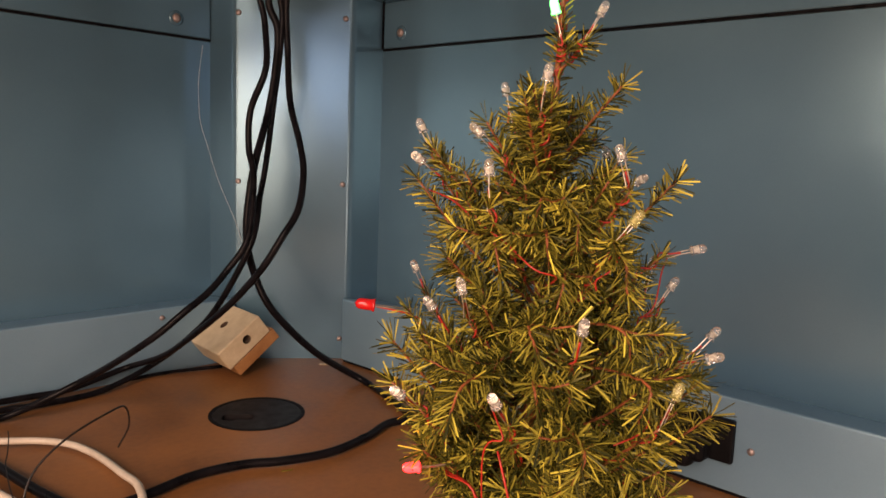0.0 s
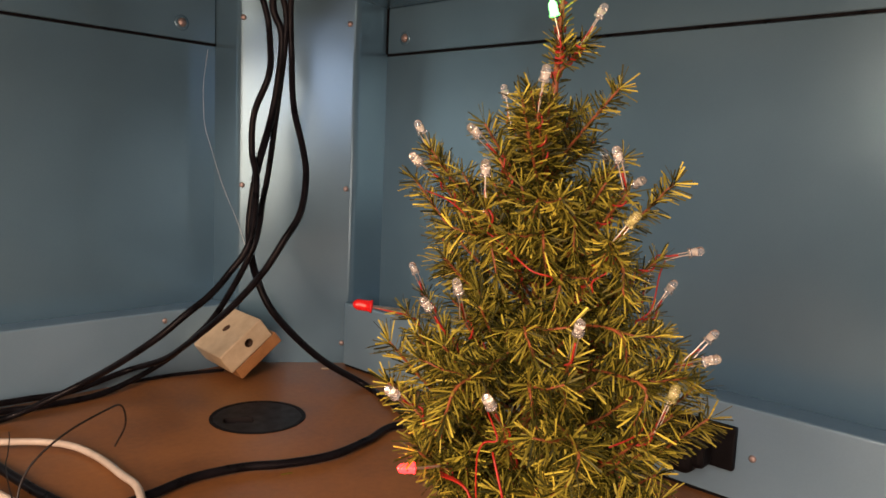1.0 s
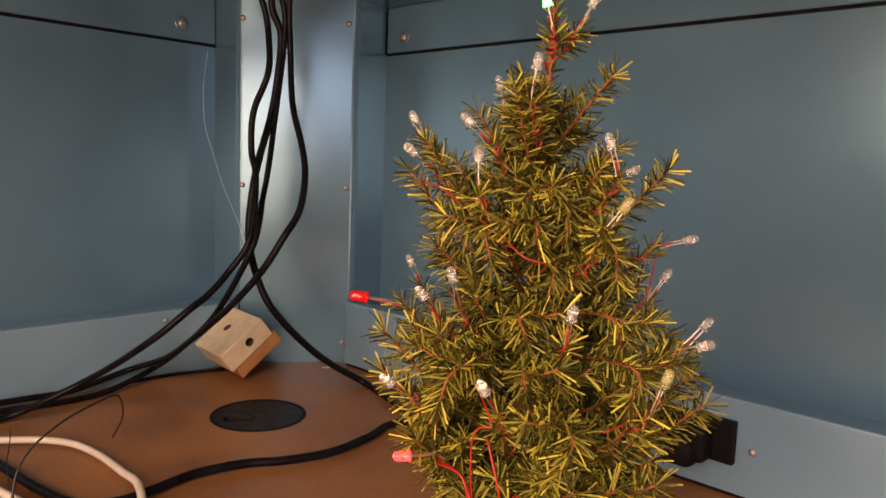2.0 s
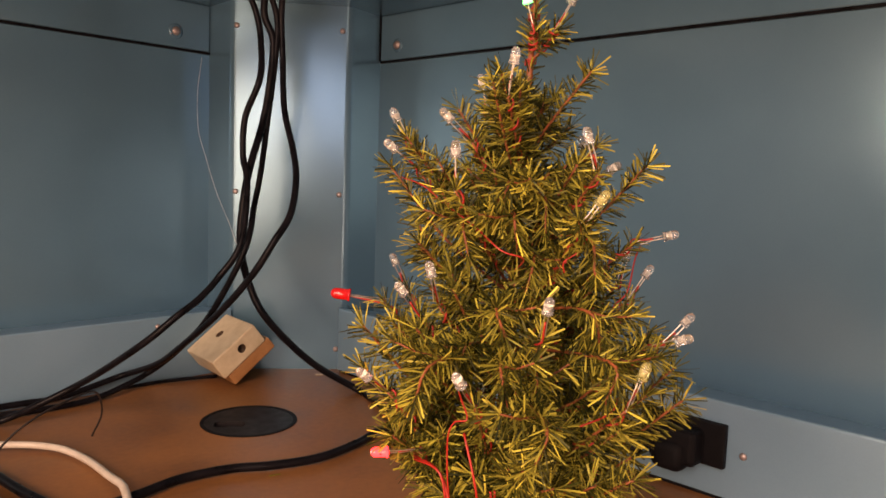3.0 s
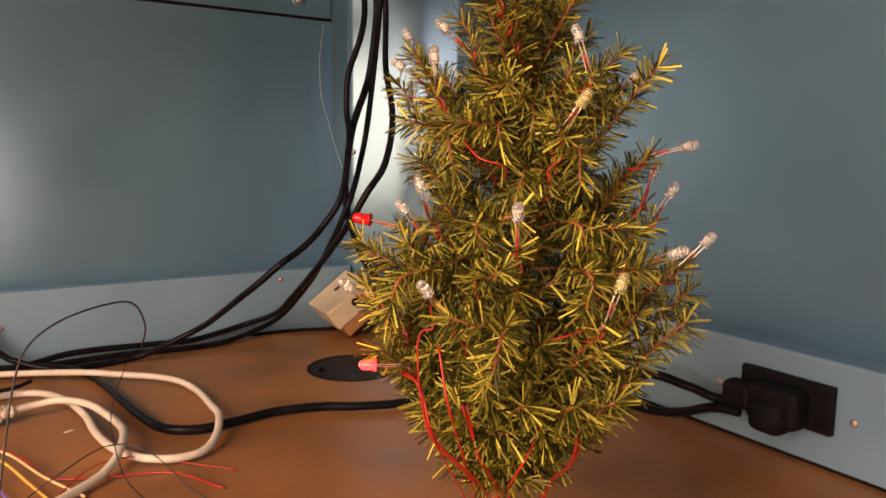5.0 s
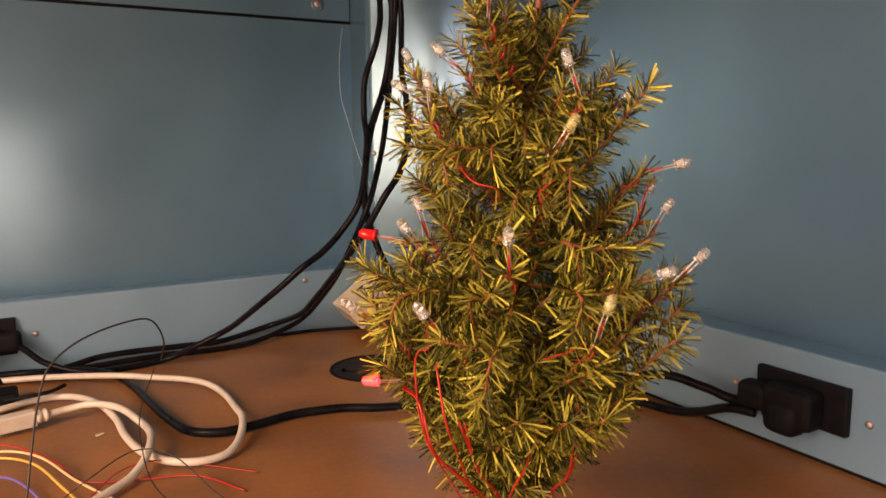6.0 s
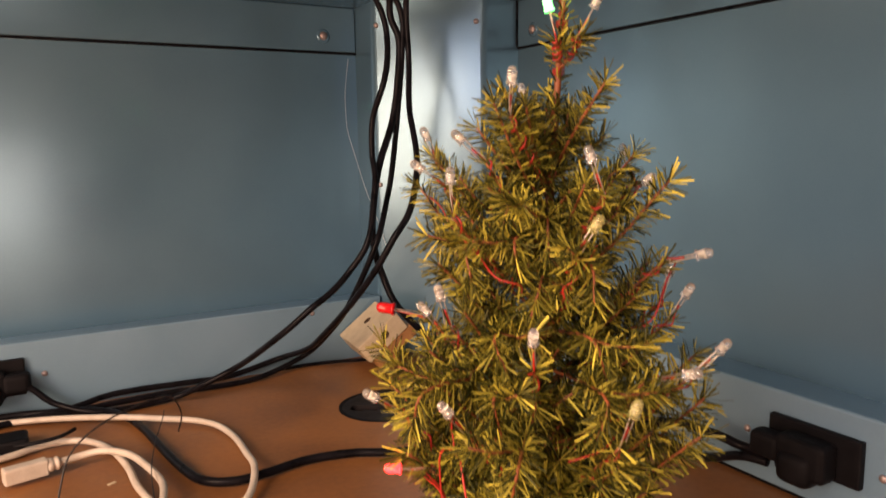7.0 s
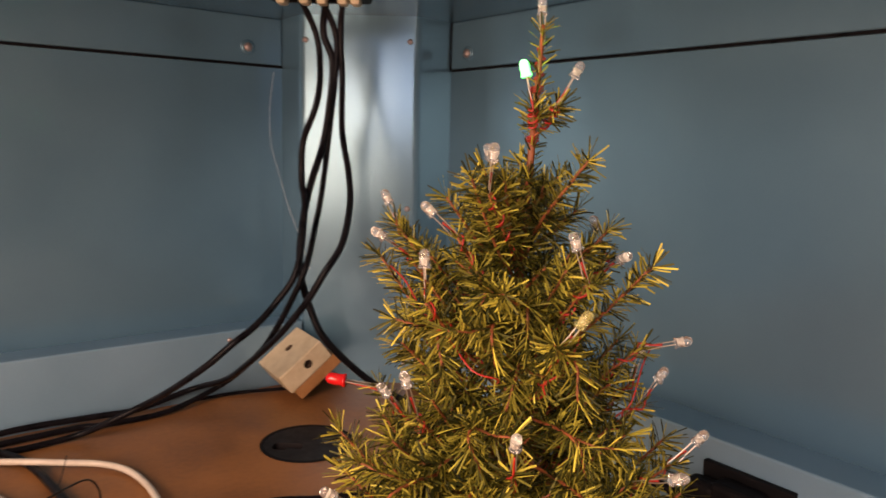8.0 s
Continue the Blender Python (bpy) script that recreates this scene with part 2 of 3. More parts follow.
ledge_l = structure("ledge_left", rail([(-0.012, 0.0), (-0.012, 0.0945), (-0.0115, 0.0962), (-0.010, 0.097), (-0.008, 0.0968), (LW, 0.087), (LW, 0.0)], "x", -1.5, -0.128), LEDGE, "blue metal rail along the desk's back edge, coloured as lit", "rail")
ledge_r = structure("ledge_right", rail([(-0.008, 0.0045), (-0.008, 0.0995), (-0.0075, 0.1012), (-0.006, 0.102), (-0.004, 0.1016), (RW, 0.085), (RW, 0.0045)], "y", -1.5, -0.128), LEDGE, "blue metal rail along the desk's side edge, coloured as lit", "rail")
# black strip in place of the shade in the gap below the rail
part("foot_shade", boxed((-0.0055, -1.5, 0.0), (0.02, -0.13, 0.006)), BLACKHARD, ledge_r, "dark strip standing in for the shaded gap between rail and desk")
for x, z in ((-0.246, 0.083), (-0.620, 0.051), (-0.98, 0.06)):
    rivet((x, -0.012, z), (0, -1, 0), ledge_l, 0.0038)
for y in (-0.765, -0.628, -0.3, -1.05):
    rivet((-0.008, y, 0.052), (-1, 0, 0), ledge_r, 0.0038)
plate_l = structure("header_plate_left", boxed((-1.5, LW - 0.004, 0.4950), (-0.1225, LW, CEIL), 0.0018), BLUE, "blue metal header plate screwed over the wall panel", "plate")
plate_r = structure("header_plate_right", boxed((RW - 0.004, -1.5, 0.4950), (RW, -0.1075, CEIL), 0.0018), BLUE, "blue-grey metal header plate screwed over the wall panel", "plate")
# black strips below both plates and at the right plate's end
part("gap_strip", boxed((-1.5, LW - 0.005, 0.4912), (-0.122, LW + 0.001, 0.4950), 0.001), BLACK, plate_l, "black strip along the header plate's edge")
part("gap_strip", boxed((RW - 0.005, -1.5, 0.4915), (RW + 0.001, -0.107, 0.4950), 0.001), BLACK, plate_r, "black strip along the header plate's edge")
part("end_strip", boxed((RW - 0.005, -0.1075, 0.4950), (RW - 0.0008, -0.1045, CEIL)), BLACK, plate_r, "black strip along the header plate's edge")
for p, n, pl in (((-0.179, LW - 0.004, 0.519), (0, -1, 0), plate_l), ((-0.75, LW - 0.004, 0.519), (0, -1, 0), plate_l), ((RW - 0.004, -0.148, 0.517), (-1, 0, 0), plate_r), ((RW - 0.004, -0.85, 0.517), (-1, 0, 0), plate_r)):
    part("washer", lathe([(0.0112, 0), (0.0112, 0.0008), (0.0085, 0.0014), (0, 0.0014)], 18, facing(p, n)), BLUE, pl, "", True)
    rivet(Vector(p) + Vector(n) * 0.0012, n, pl, 0.0068, "screw_head")
OVER = 0.30      # depth of the overhang along both walls
structure("ceiling", prism([(-1.5, -OVER + LW), (-1.5, LW + 0.03), (RW + 0.03, LW + 0.03), (RW + 0.03, -1.5), (-OVER + RW, -1.5), (-OVER + RW, -OVER + LW)], CEIL, CEIL + 0.02), BLUE, "blue painted metal overhang along both walls of the bench corner", "ceiling")

# The desk with its round cable hole
HC, HR = (-0.2345, -0.2385), 0.0585


def desk_board():
    bm = bmesh.new()
    n = 48
    x0, x1, y0, y1, zt, zb = -1.5, RW + 0.03, -1.5, LW + 0.03, 0.0, -0.028
    outer, inner = [], []
    for k in range(n):
        a = 2 * math.pi * (k + 0.5) / n
        c, s = math.cos(a), math.sin(a)
        tx = ((x1 - HC[0]) if c > 0 else (x0 - HC[0])) / c
        ty = ((y1 - HC[1]) if s > 0 else (y0 - HC[1])) / s
        t = min(tx, ty)
        outer.append((HC[0] + t * c, HC[1] + t * s))
        inner.append((HC[0] + HR * c, HC[1] + HR * s))
    for corner in ((x0, y0), (x0, y1), (x1, y0), (x1, y1)):
        k = min(range(n), key=lambda i: (outer[i][0] - corner[0]) ** 2 + (outer[i][1] - corner[1]) ** 2)
        outer[k] = corner
    rings = [[bm.verts.new((x, y, z)) for x, y in ring] for ring, z in ((outer, zt), (inner, zt), (inner, zb), (outer, zb))]
    for a, b in zip(rings, rings[1:] + rings[:1]):
        for k in range(n):
            l = (k + 1) % n
            bm.faces.new((a[k], a[l], b[l], b[k]))
    return bm


desk = tagged(new("workbench"), "wooden workbench with a warm brown board and a round cable hole", "workbench")
part("desk_board", desk_board(), WOOD, desk)
for x, y in ((-1.45, -1.45), (0.05, -1.45), (-1.45, 0.03), (0.05, 0.03)):
    part("leg", boxed((x - 0.03, y - 0.03, -0.75), (x + 0.03, y + 0.03, -0.028), 0.004), PINE, desk)
# a black grommet insert lies in the hole, with a slotted cover
grommet = tagged(new("cable_grommet"), "round black plastic cable grommet let into the desk", "grommet")
part("rim", lathe([(HR - 0.004, -0.02), (HR, -0.02), (HR, 0.0002), (HR + 0.0008, 0.0003), (HR + 0.0006, 0.001), (HR - 0.004, 0.001), (HR - 0.004, -0.02)], 48, Matrix.Translation((*HC, 0))), BLACKHARD, grommet, "", False)
cov = lathe([(HR - 0.0043, -0.012), (HR - 0.0043, 0.0006)], 40, Matrix.Translation((*HC, 0)))
SLOT = Matrix.Translation((HC[0] - 0.026, HC[1] + 0.003, 0.0006)) @ pose(0, 0, 0, 0, 0, -38)
pierce(cov, Vector((0, 0, 1)), [SLOT @ Vector((0.019 * math.copysign(abs(math.cos(k * math.pi / 10)) ** 0.5, math.cos(k * math.pi / 10)), 0.0105 * math.copysign(abs(math.sin(k * math.pi / 10)) ** 0.5, math.sin(k * math.pi / 10)), 0)) for k in range(20)], 0.010)
part("cover", cov, GROMMET, grommet)
part("flap", boxed((-0.003, -0.0105, -0.005), (0.0185, 0.0015, -0.0028), 0.0008, 2, SLOT), GROMMET, grommet, "half-closed slot flap")

# Cables
GROM = Vector((-0.192, -0.188, 0.566))
C1 = [(-0.187, -0.167, 0.519), (-0.187, -0.181, 0.471), (-0.209, -0.213, 0.426), (-0.219, -0.197, 0.379), (-0.221, -0.196, 0.332), (-0.228, -0.218, 0.295), (-0.251, -0.243, 0.226), (-0.275, -0.234, 0.185), (-0.302, -0.236, 0.161), (-0.328, -0.237, 0.145), (-0.353, -0.225, 0.121), (-0.371, -0.2, 0.098), (-0.384, -0.162, 0.073), (-0.397, -0.121, 0.049), (-0.435, -0.1, 0.027), (-0.476, -0.075, 0.007)]
C3 = [(-0.168, -0.184, 0.521), (-0.167, -0.184, 0.464), (-0.171, -0.174, 0.382), (-0.18, -0.173, 0.313), (-0.191, -0.176, 0.269), (-0.225, -0.209, 0.213), (-0.248, -0.17, 0.13), (-0.254, -0.113, 0.08), (-0.265, -0.03, 0.024), (-0.349, -0.049, 0.006), (-0.432, -0.052, 0.006), (-0.467, -0.045, 0.006)]
C4 = [(-0.162, -0.189, 0.522), (-0.16, -0.19, 0.458), (-0.176, -0.219, 0.392), (-0.187, -0.255, 0.341), (-0.204, -0.287, 0.305), (-0.226, -0.308, 0.264), (-0.25, -0.311, 0.233), (-0.267, -0.293, 0.193), (-0.278, -0.239, 0.142), (-0.279, -0.145, 0.083), (-0.28, -0.077, 0.046), (-0.306, -0.022, 0.022), (-0.384, -0.03, 0.01)]
C2 = [(-0.179, -0.174, 0.52), (-0.17, -0.182, 0.483), (-0.172, -0.18, 0.431), (-0.179, -0.174, 0.375), (-0.21, -0.196, 0.32), (-0.219, -0.195, 0.275), (-0.223, -0.195, 0.219), (-0.208, -0.192, 0.166), (-0.192, -0.211, 0.12), (-0.126, -0.217, 0.054), (-0.056, -0.232, 0.006), (-0.08, -0.318, 0.006)]


def cable(name, pts, r, mat, label, category="cable"):
    return tagged(tube(name, pts, r, mat, None, "", 12, 8), label, category)


def hung(pts, dx, dy):
    return [GROM + Vector((dx, dy, 0.012))] + pts


cable("hanging_cable", hung(C1, -0.03, 0.02) + [(-0.56, -0.075, 0.006), (-0.61, -0.05, 0.018), (-0.638, -0.04, 0.042), (-0.66, -0.036, 0.05)], 0.0041, BLACK, "black cable hanging from the ceiling grommet to the wall socket")
cable("hanging_cable", hung(C3, -0.012, 0.003) + [(-0.56, -0.05, 0.006), (-0.7, -0.06, 0.006), (-0.95, -0.09, 0.006)], 0.0040, BLACK, "black cable hanging from the ceiling and lying along the rail")
cable("hanging_cable", hung(C4, 0.022, -0.024) + [(-0.44, -0.03, 0.011), (-0.54, -0.028, 0.012), (-0.64, -0.05, 0.006), (-0.95, -0.05, 0.006)], 0.0041, BLACK, "black cable hanging in a loose curve beside the post")
cable("hanging_cable", hung(C2, 0.008, -0.01) + [(-0.105, -0.40, 0.006), (-0.105, -0.5, 0.02), (-0.08, -0.585, 0.06), (-0.049, -0.619, 0.052), (-0.035, -0.64, 0.044), (-0.032, -0.665, 0.045)], 0.0048, BLACK, "black cable hanging from the ceiling and crossing to the socket plug")
cable("mains_cable", [(-0.03, -0.668, 0.036), (-0.034, -0.64, 0.033), (-0.03, -0.60, 0.015), (-0.032, -0.565, 0.006), (-0.045, -0.52, 0.006), (-0.075, -0.445, 0.006), (-0.13, -0.385, 0.006), (-0.192, -0.398, 0.006), (-0.25, -0.404, 0.006), (-0.30, -0.389, 0.006), (-0.336, -0.369, 0.006), (-0.385, -0.359, 0.006), (-0.43, -0.366, 0.006), (-0.466, -0.368, 0.006), (-0.495, -0.347, 0.006), (-0.508, -0.296, 0.006), (-0.517, -0.222, 0.006), (-0.524, -0.165, 0.006), (-0.535, -0.115, 0.006), (-0.56, -0.072, 0.006), (-0.61, -0.045, 0.006), (-0.70, -0.025, 0.006), (-0.95, -0.022, 0.006)], 0.0048, BLACK, "thick black mains cable winding across the desk to the plug")
cable("thin_cable", [(-0.30, -0.02, 0.004), (-0.25, -0.022, 0.004), (-0.215, -0.03, 0.004), (-0.17, -0.045, 0.004)], 0.0025, BLACK, "thin black cable along the foot of the rail")
W1 = [(-0.95, -0.045, 0.0065), (-0.74, -0.045, 0.0065), (-0.660, -0.057, 0.0065), (-0.600, -0.086, 0.009), (-0.539, -0.139, 0.0148), (-0.500, -0.158, 0.011), (-0.465, -0.176, 0.0075), (-0.444, -0.207, 0.0065), (-0.436, -0.255, 0.0065), (-0.439, -0.315, 0.010), (-0.444, -0.362, 0.0148), (-0.458, -0.402, 0.0105), (-0.477, -0.425, 0.0065), (-0.502, -0.429, 0.0065), (-0.524, -0.416, 0.0065), (-0.537, -0.397, 0.0065), (-0.547, -0.371, 0.0065), (-0.554, -0.325, 0.0065), (-0.556, -0.272, 0.0065), (-0.566, -0.214, 0.0065), (-0.584, -0.176, 0.0065), (-0.607, -0.160, 0.0065), (-0.636, -0.161, 0.0065), (-0.68, -0.178, 0.0065), (-0.8, -0.2, 0.0065)]
cable("white_cable", W1, 0.0038, WHITEC, "white cable lying in a wide loop on the desk")
W2 = [(-0.622, -0.238, 0.013), (-0.614, -0.236, 0.013), (-0.597, -0.233, 0.014), (-0.575, -0.240, 0.017), (-0.552, -0.264, 0.016), (-0.538, -0.311, 0.014), (-0.534, -0.357, 0.016), (-0.542, -0.4, 0.017), (-0.555, -0.424, 0.010), (-0.577, -0.446, 0.0065), (-0.64, -0.49, 0.0065), (-0.75, -0.52, 0.0065)]
cable("usb_cable", W2, 0.0038, WHITEC, "white cable curling round from its plug on the desk")
PLUG = facing((-0.622, -0.238, 0.013), (-0.97, -0.2, 0.0)) @ pose(0, 0, 0, 0, 0, 0)
plug = tagged(new("usb_plug"), "white moulded cable plug lying on the desk", "plug")
part("shell", boxed((-0.0075, -0.0085, 0.008), (0.0075, 0.0085, 0.05), 0.002, 2, PLUG), WHITEC, plug, "", False)
part("strain_relief", lathe([(0.0055, -0.004), (0.0072, -0.002), (0.0072, 0.000), (0.006, 0.001), (0.006, 0.003), (0.0074, 0.004), (0.0074, 0.009)], 16, PLUG), WHITEC, plug, "", True)


def socket(plate_lo, plate_hi, turn):
    """A black panel inlet with its plug pushed in. Local x points out of the rail, y along it."""
    s = tagged(new("mains_socket"), "black plastic mains inlet with plug on the blue rail", "socket")
    s.matrix_world = turn
    part("plate", boxed((-0.002, plate_lo[0], plate_lo[1]), (0.006, plate_hi[0], plate_hi[1]), 0.0015), BLACKHARD, s)
    yc, zc = (plate_lo[0] + plate_hi[0]) / 2, (plate_lo[1] + plate_hi[1]) / 2
    body = part("plug_body", boxed((0.005, yc - 0.026, zc - 0.022), (0.03, yc + 0.024, zc + 0.015), 0.006, 3), BLACKHARD, s)
    part("plug_neck", boxed((0.008, yc + 0.018, zc - 0.016), (0.03, yc + 0.052, zc + 0.010), 0.007, 3), BLACKHARD, body)
    part("plug_bulge", boxed((0.008, yc - 0.016, zc - 0.030), (0.036, yc + 0.020, zc + 0.002), 0.010, 4), BLACKHARD, body, "", True)
    return s


socket((-0.046, -0.0225), (0.046, 0.0225), pose(-0.01, -0.703, 0.0575, 0, 0, 0) @ Matrix.Diagonal((-1, 1, 1, 1)))
socket((-0.046, -0.024), (0.046, 0.024), pose(-0.688, -0.014, 0.053, 0, 0, -90))

# Black slotted grommet in the ceiling
cg = tagged(new("ceiling_grommet"), "black cable clamp under the ceiling holding the hanging cables", "clamp")
cm = Matrix.Translation(GROM) @ pose(0, 0, 0, 0, 0, -40)
part("frame", boxed((-0.062, -0.026, -0.012), (0.062, -0.016, 0.0), 0.003, 2, cm), BLACKHARD, cg)
part("frame", boxed((-0.062, 0.016, -0.012), (0.062, 0.026, 0.0), 0.003, 2, cm), BLACKHARD, cg)
for sx in (-1, 1):
    part("end_cap", boxed((sx * 0.058 - 0.006, -0.016, -0.012), (sx * 0.058 + 0.006, 0.016, 0.0), 0.003, 2, cm), BLACKHARD, cg)
for k, dx in enumerate((-0.047, -0.018, 0.004, 0.030, 0.046)):
    part("ferrule", boxed((dx - 0.006, -0.012, -0.018), (dx + 0.006, 0.010, 0.0), 0.003, 2, cm), CREAM, cg, "cream plastic ferrule")

# A thin pale strand modelled in place of the glint along the wall seam
cable("thread", [(-0.139, 0.062, 0.484), (-0.146, 0.062, 0.433), (-0.147, 0.060, 0.39), (-0.145, 0.058, 0.364), (-0.139, 0.048, 0.329), (-0.131, 0.03, 0.277), (-0.125, -0.004, 0.223), (-0.118, -0.02, 0.18)], 0.0004, GLINT, "thin pale line standing in for the glint along the wall seam", "thread")

# The cream block on its pine offcut, tipped against the post
BLOCK = Matrix.Translation((-0.1824, -0.0141, 0.016)) @ Matrix(((-0.063, 0.787, -0.614, 0), (-0.998, -0.061, 0.023, 0), (-0.02, 0.615, 0.789, 0), (0, 0, 0, 1)))
block = tagged(new("terminal_block"), "cream drilled block on a pine offcut, tipped against the wall", "block")
drilled = boxed((0, 0, 0), (0.0865, 0.0797, 0.0333), 0.0022, 2)
pierce(drilled, Vector((0, 0, 1)), [Vector((0.035 + 0.0068 * math.cos(k * math.pi / 9), 0.045 + 0.0068 * math.sin(k * math.pi / 9), 0.0333)) for k in range(18)], 0.02)
pierce(drilled, Vector((1, 0, 0)), [Vector((0.0865, 0.045 + 0.0068 * math.cos(k * math.pi / 9), 0.018 + 0.0068 * math.sin(k * math.pi / 9))) for k in range(18)], 0.02)
bmesh.ops.transform(drilled, matrix=BLOCK, verts=drilled.verts[:])
part("body", drilled, CREAM, block)
# dark brown linings that put the shade inside the holes into colour
CUPS = [(0, -0.0195), (0.0067, -0.0195), (0.0067, -0.0006), (0.0063, -0.0006), (0.0063, -0.019), (0, -0.019)]
part("bore", lathe(CUPS, 18, BLOCK @ facing((0.035, 0.045, 0.0333), (0, 0, 1))), BORE, block, "dark drilled hole", True)
part("bore", lathe(CUPS, 18, BLOCK @ facing((0.0865, 0.045, 0.018), (1, 0, 0))), BORE, block, "dark drilled hole", True)
part("base", boxed((0.002, 0.006, -0.02), (0.0845, 0.086, -0.0005), 0.002, 2, BLOCK), PINE, block, "orange-brown pine offcut")

# The small artificial tree
BASE, TOP = Vector((-0.405, -0.768, 0.0)), Vector((-0.352, -0.746, 0.447))
RIGHT, UPW, TOWARD = Vector((0.681, -0.732, 0.039)), Vector((0.071, 0.119, 0.99)), Vector((-0.729, -0.671, 0.132))


def axis(z):
    return BASE.lerp(TOP, z / TOP.z)


def reach(z):
    """The crown's radius at a height."""
    return float(np.interp(z, [0.08, 0.10, 0.13, 0.165, 0.215, 0.25, 0.29, 0.325, 0.36, 0.385, 0.42], [0.014, 0.026, 0.05, 0.078, 0.086, 0.066, 0.052, 0.05, 0.032, 0.02, 0.012]))


# place of each light and the way it points: to the viewer's right, up, and toward the viewer
LIGHTS_HIGH = [
    ((-0.438, -0.659, 0.240), (-1.0, 0.14, 0.1), "red"), ((-0.447, -0.771, 0.330), (0.0, 1.0, 0.15), ""),
    ((-0.428, -0.701, 0.333), (-0.7, 0.55, 0.5), ""), ((-0.424, -0.742, 0.350), (-0.7, 0.7, 0.25), ""),
    ((-0.417, -0.783, 0.380), (0.15, 0.9, 0.4), ""), ((-0.352, -0.704, 0.379), (-0.2, 1.0, 0.0), ""),
    ((-0.392, -0.814, 0.340), (-0.3, 1.0, 0.2), ""), ((-0.330, -0.794, 0.325), (0.5, 0.3, 0.7), ""),
    ((-0.403, -0.832, 0.308), (0.55, 0.75, 0.3), "yellow"), ((-0.328, -0.832, 0.287), (1.0, 0.2, 0.1), ""),
    ((-0.318, -0.814, 0.263), (0.5, 0.8, 0.2), ""), ((-0.324, -0.844, 0.239), (0.65, 0.7, 0.1), ""),
]
LIGHTS_LOW = [
    ((-0.372, -0.865, 0.238), (0.9, 0.3, 0.5), ""), ((-0.404, -0.861, 0.226), (0.35, 0.9, 0.2), "yellow"),
    ((-0.468, -0.798, 0.219), (-0.4, 0.75, 0.6), ""), ((-0.484, -0.747, 0.214), (-0.5, 0.5, 0.6), ""),
    ((-0.472, -0.748, 0.170), (-1.0, 0.03, 0.25), "redlit"), ((-0.444, -0.753, 0.266), (-0.2, 0.95, 0.3), ""),
    ((-0.438, -0.724, 0.251), (-0.5, 0.75, 0.4), ""), ((-0.435, -0.825, 0.256), (0.1, 0.85, 0.6), ""),
    ((-0.417, -0.692, 0.352), (-0.42, 0.9, 0.1), ""), ((-0.353, -0.774, 0.423), (0.5, 0.85, 0.1), ""),
    ((-0.369, -0.751, 0.424), (-0.22, 0.95, 0.1), "greenlit"), ((-0.350, -0.743, 0.459), (0.0, 1.0, 0.1), ""),
    ((-0.368, -0.642, 0.255), (-0.4, 0.9, 0.1), ""), ((-0.320, -0.763, 0.340), (-0.3, 0.9, 0.1), ""),
    ((-0.315, -0.798, 0.273), (0.3, 0.9, 0.0), ""),
]


def aim(d):
    return (RIGHT * d[0] + UPW * d[1] + TOWARD * d[2]).normalized()


rng = random.Random(7)


def needle_mesh(twigs, length, step):
    """Flat blunt plastic strips standing round the twigs and leaning forward along them."""
    verts, faces = [], []
    for pts, start in twigs:
        cum = [0.0]
        for a, b in zip(pts, pts[1:]):
            cum.append(cum[-1] + (b - a).length)
        total = cum[-1]
        count = max(8, int(total * (1 - start) / step))
        for k in range(count + 7):
            end = k >= count
            s = total if end else total * (start + (1 - start) * (k + rng.random()) / count)
            i = min(len(pts) - 2, max(j for j in range(len(cum)) if cum[j] <= s + 1e-9))
            seg = pts[i + 1] - pts[i]
            p = pts[i] + seg * min(1.0, (s - cum[i]) / max(seg.length, 1e-6))
            t = seg.normalized()
            u = t.orthogonal().normalized()
            v = t.cross(u)
            a = rng.uniform(0, 2 * math.pi)
            out = u * math.cos(a) + v * math.sin(a)
            spread = math.radians(rng.uniform(15, 58) if end else rng.uniform(44, 74))
            d = t * math.cos(spread) + out * math.sin(spread)
            d = (d + Vector([rng.uniform(-0.13, 0.13) for _ in range(3)])).normalized()
            ln = length * rng.uniform(0.72, 1.12)
            w = rng.uniform(0.00034, 0.00058)
            side = d.cross(out)
            side = side.normalized() if side.length > 1e-4 else d.orthogonal().normalized()
            roll = rng.uniform(-1.3, 1.3)
            side = (side * math.cos(roll) + side.cross(d) * math.sin(roll)).normalized()
            nrm = side.cross(d).normalized()
            bend = nrm * rng.uniform(-0.18, 0.12) * ln + Vector((0, 0, -0.05 * ln))
            b0 = len(verts)
            for f, ww in ((0.0, 0.6), (0.5, 1.0), (1.0, 0.9)):
                c = p + d * (ln * f) + bend * (f * f)
                verts += [c - side * w * ww, c + nrm * 0.00022, c + side * w * ww]
            for r in (0, 3):
                for q in range(3):
                    e = (q + 1) % 3
                    faces.append((b0 + r + q, b0 + r + e, b0 + r + 3 + e, b0 + r + 3 + q))
            faces.append((b0 + 6, b0 + 7, b0 + 8))
    me = bpy.data.meshes.new("needles")
    me.from_pydata([tuple(v) for v in verts], [], faces)
    return me


tree = tagged(new("christmas_tree"), "small artificial christmas tree with olive-green plastic needles, standing on the desk", "tree")
part("trunk", sweep(bmesh.new(), smooth_path([BASE + Vector((0, 0, 0.012)), axis(0.1), axis(0.2), axis(0.3), axis(0.4), TOP], 4), 0.0050, 10, 0.2), BARK, tree, "brown wire-wrapped trunk", True)
part("stand", lathe([(0.038, 0.0), (0.04, 0.004), (0.04, 0.016), (0.034, 0.022), (0.012, 0.026), (0.0, 0.026)], 28, Matrix.Translation(BASE)), PINE, tree, "round wooden foot", True)


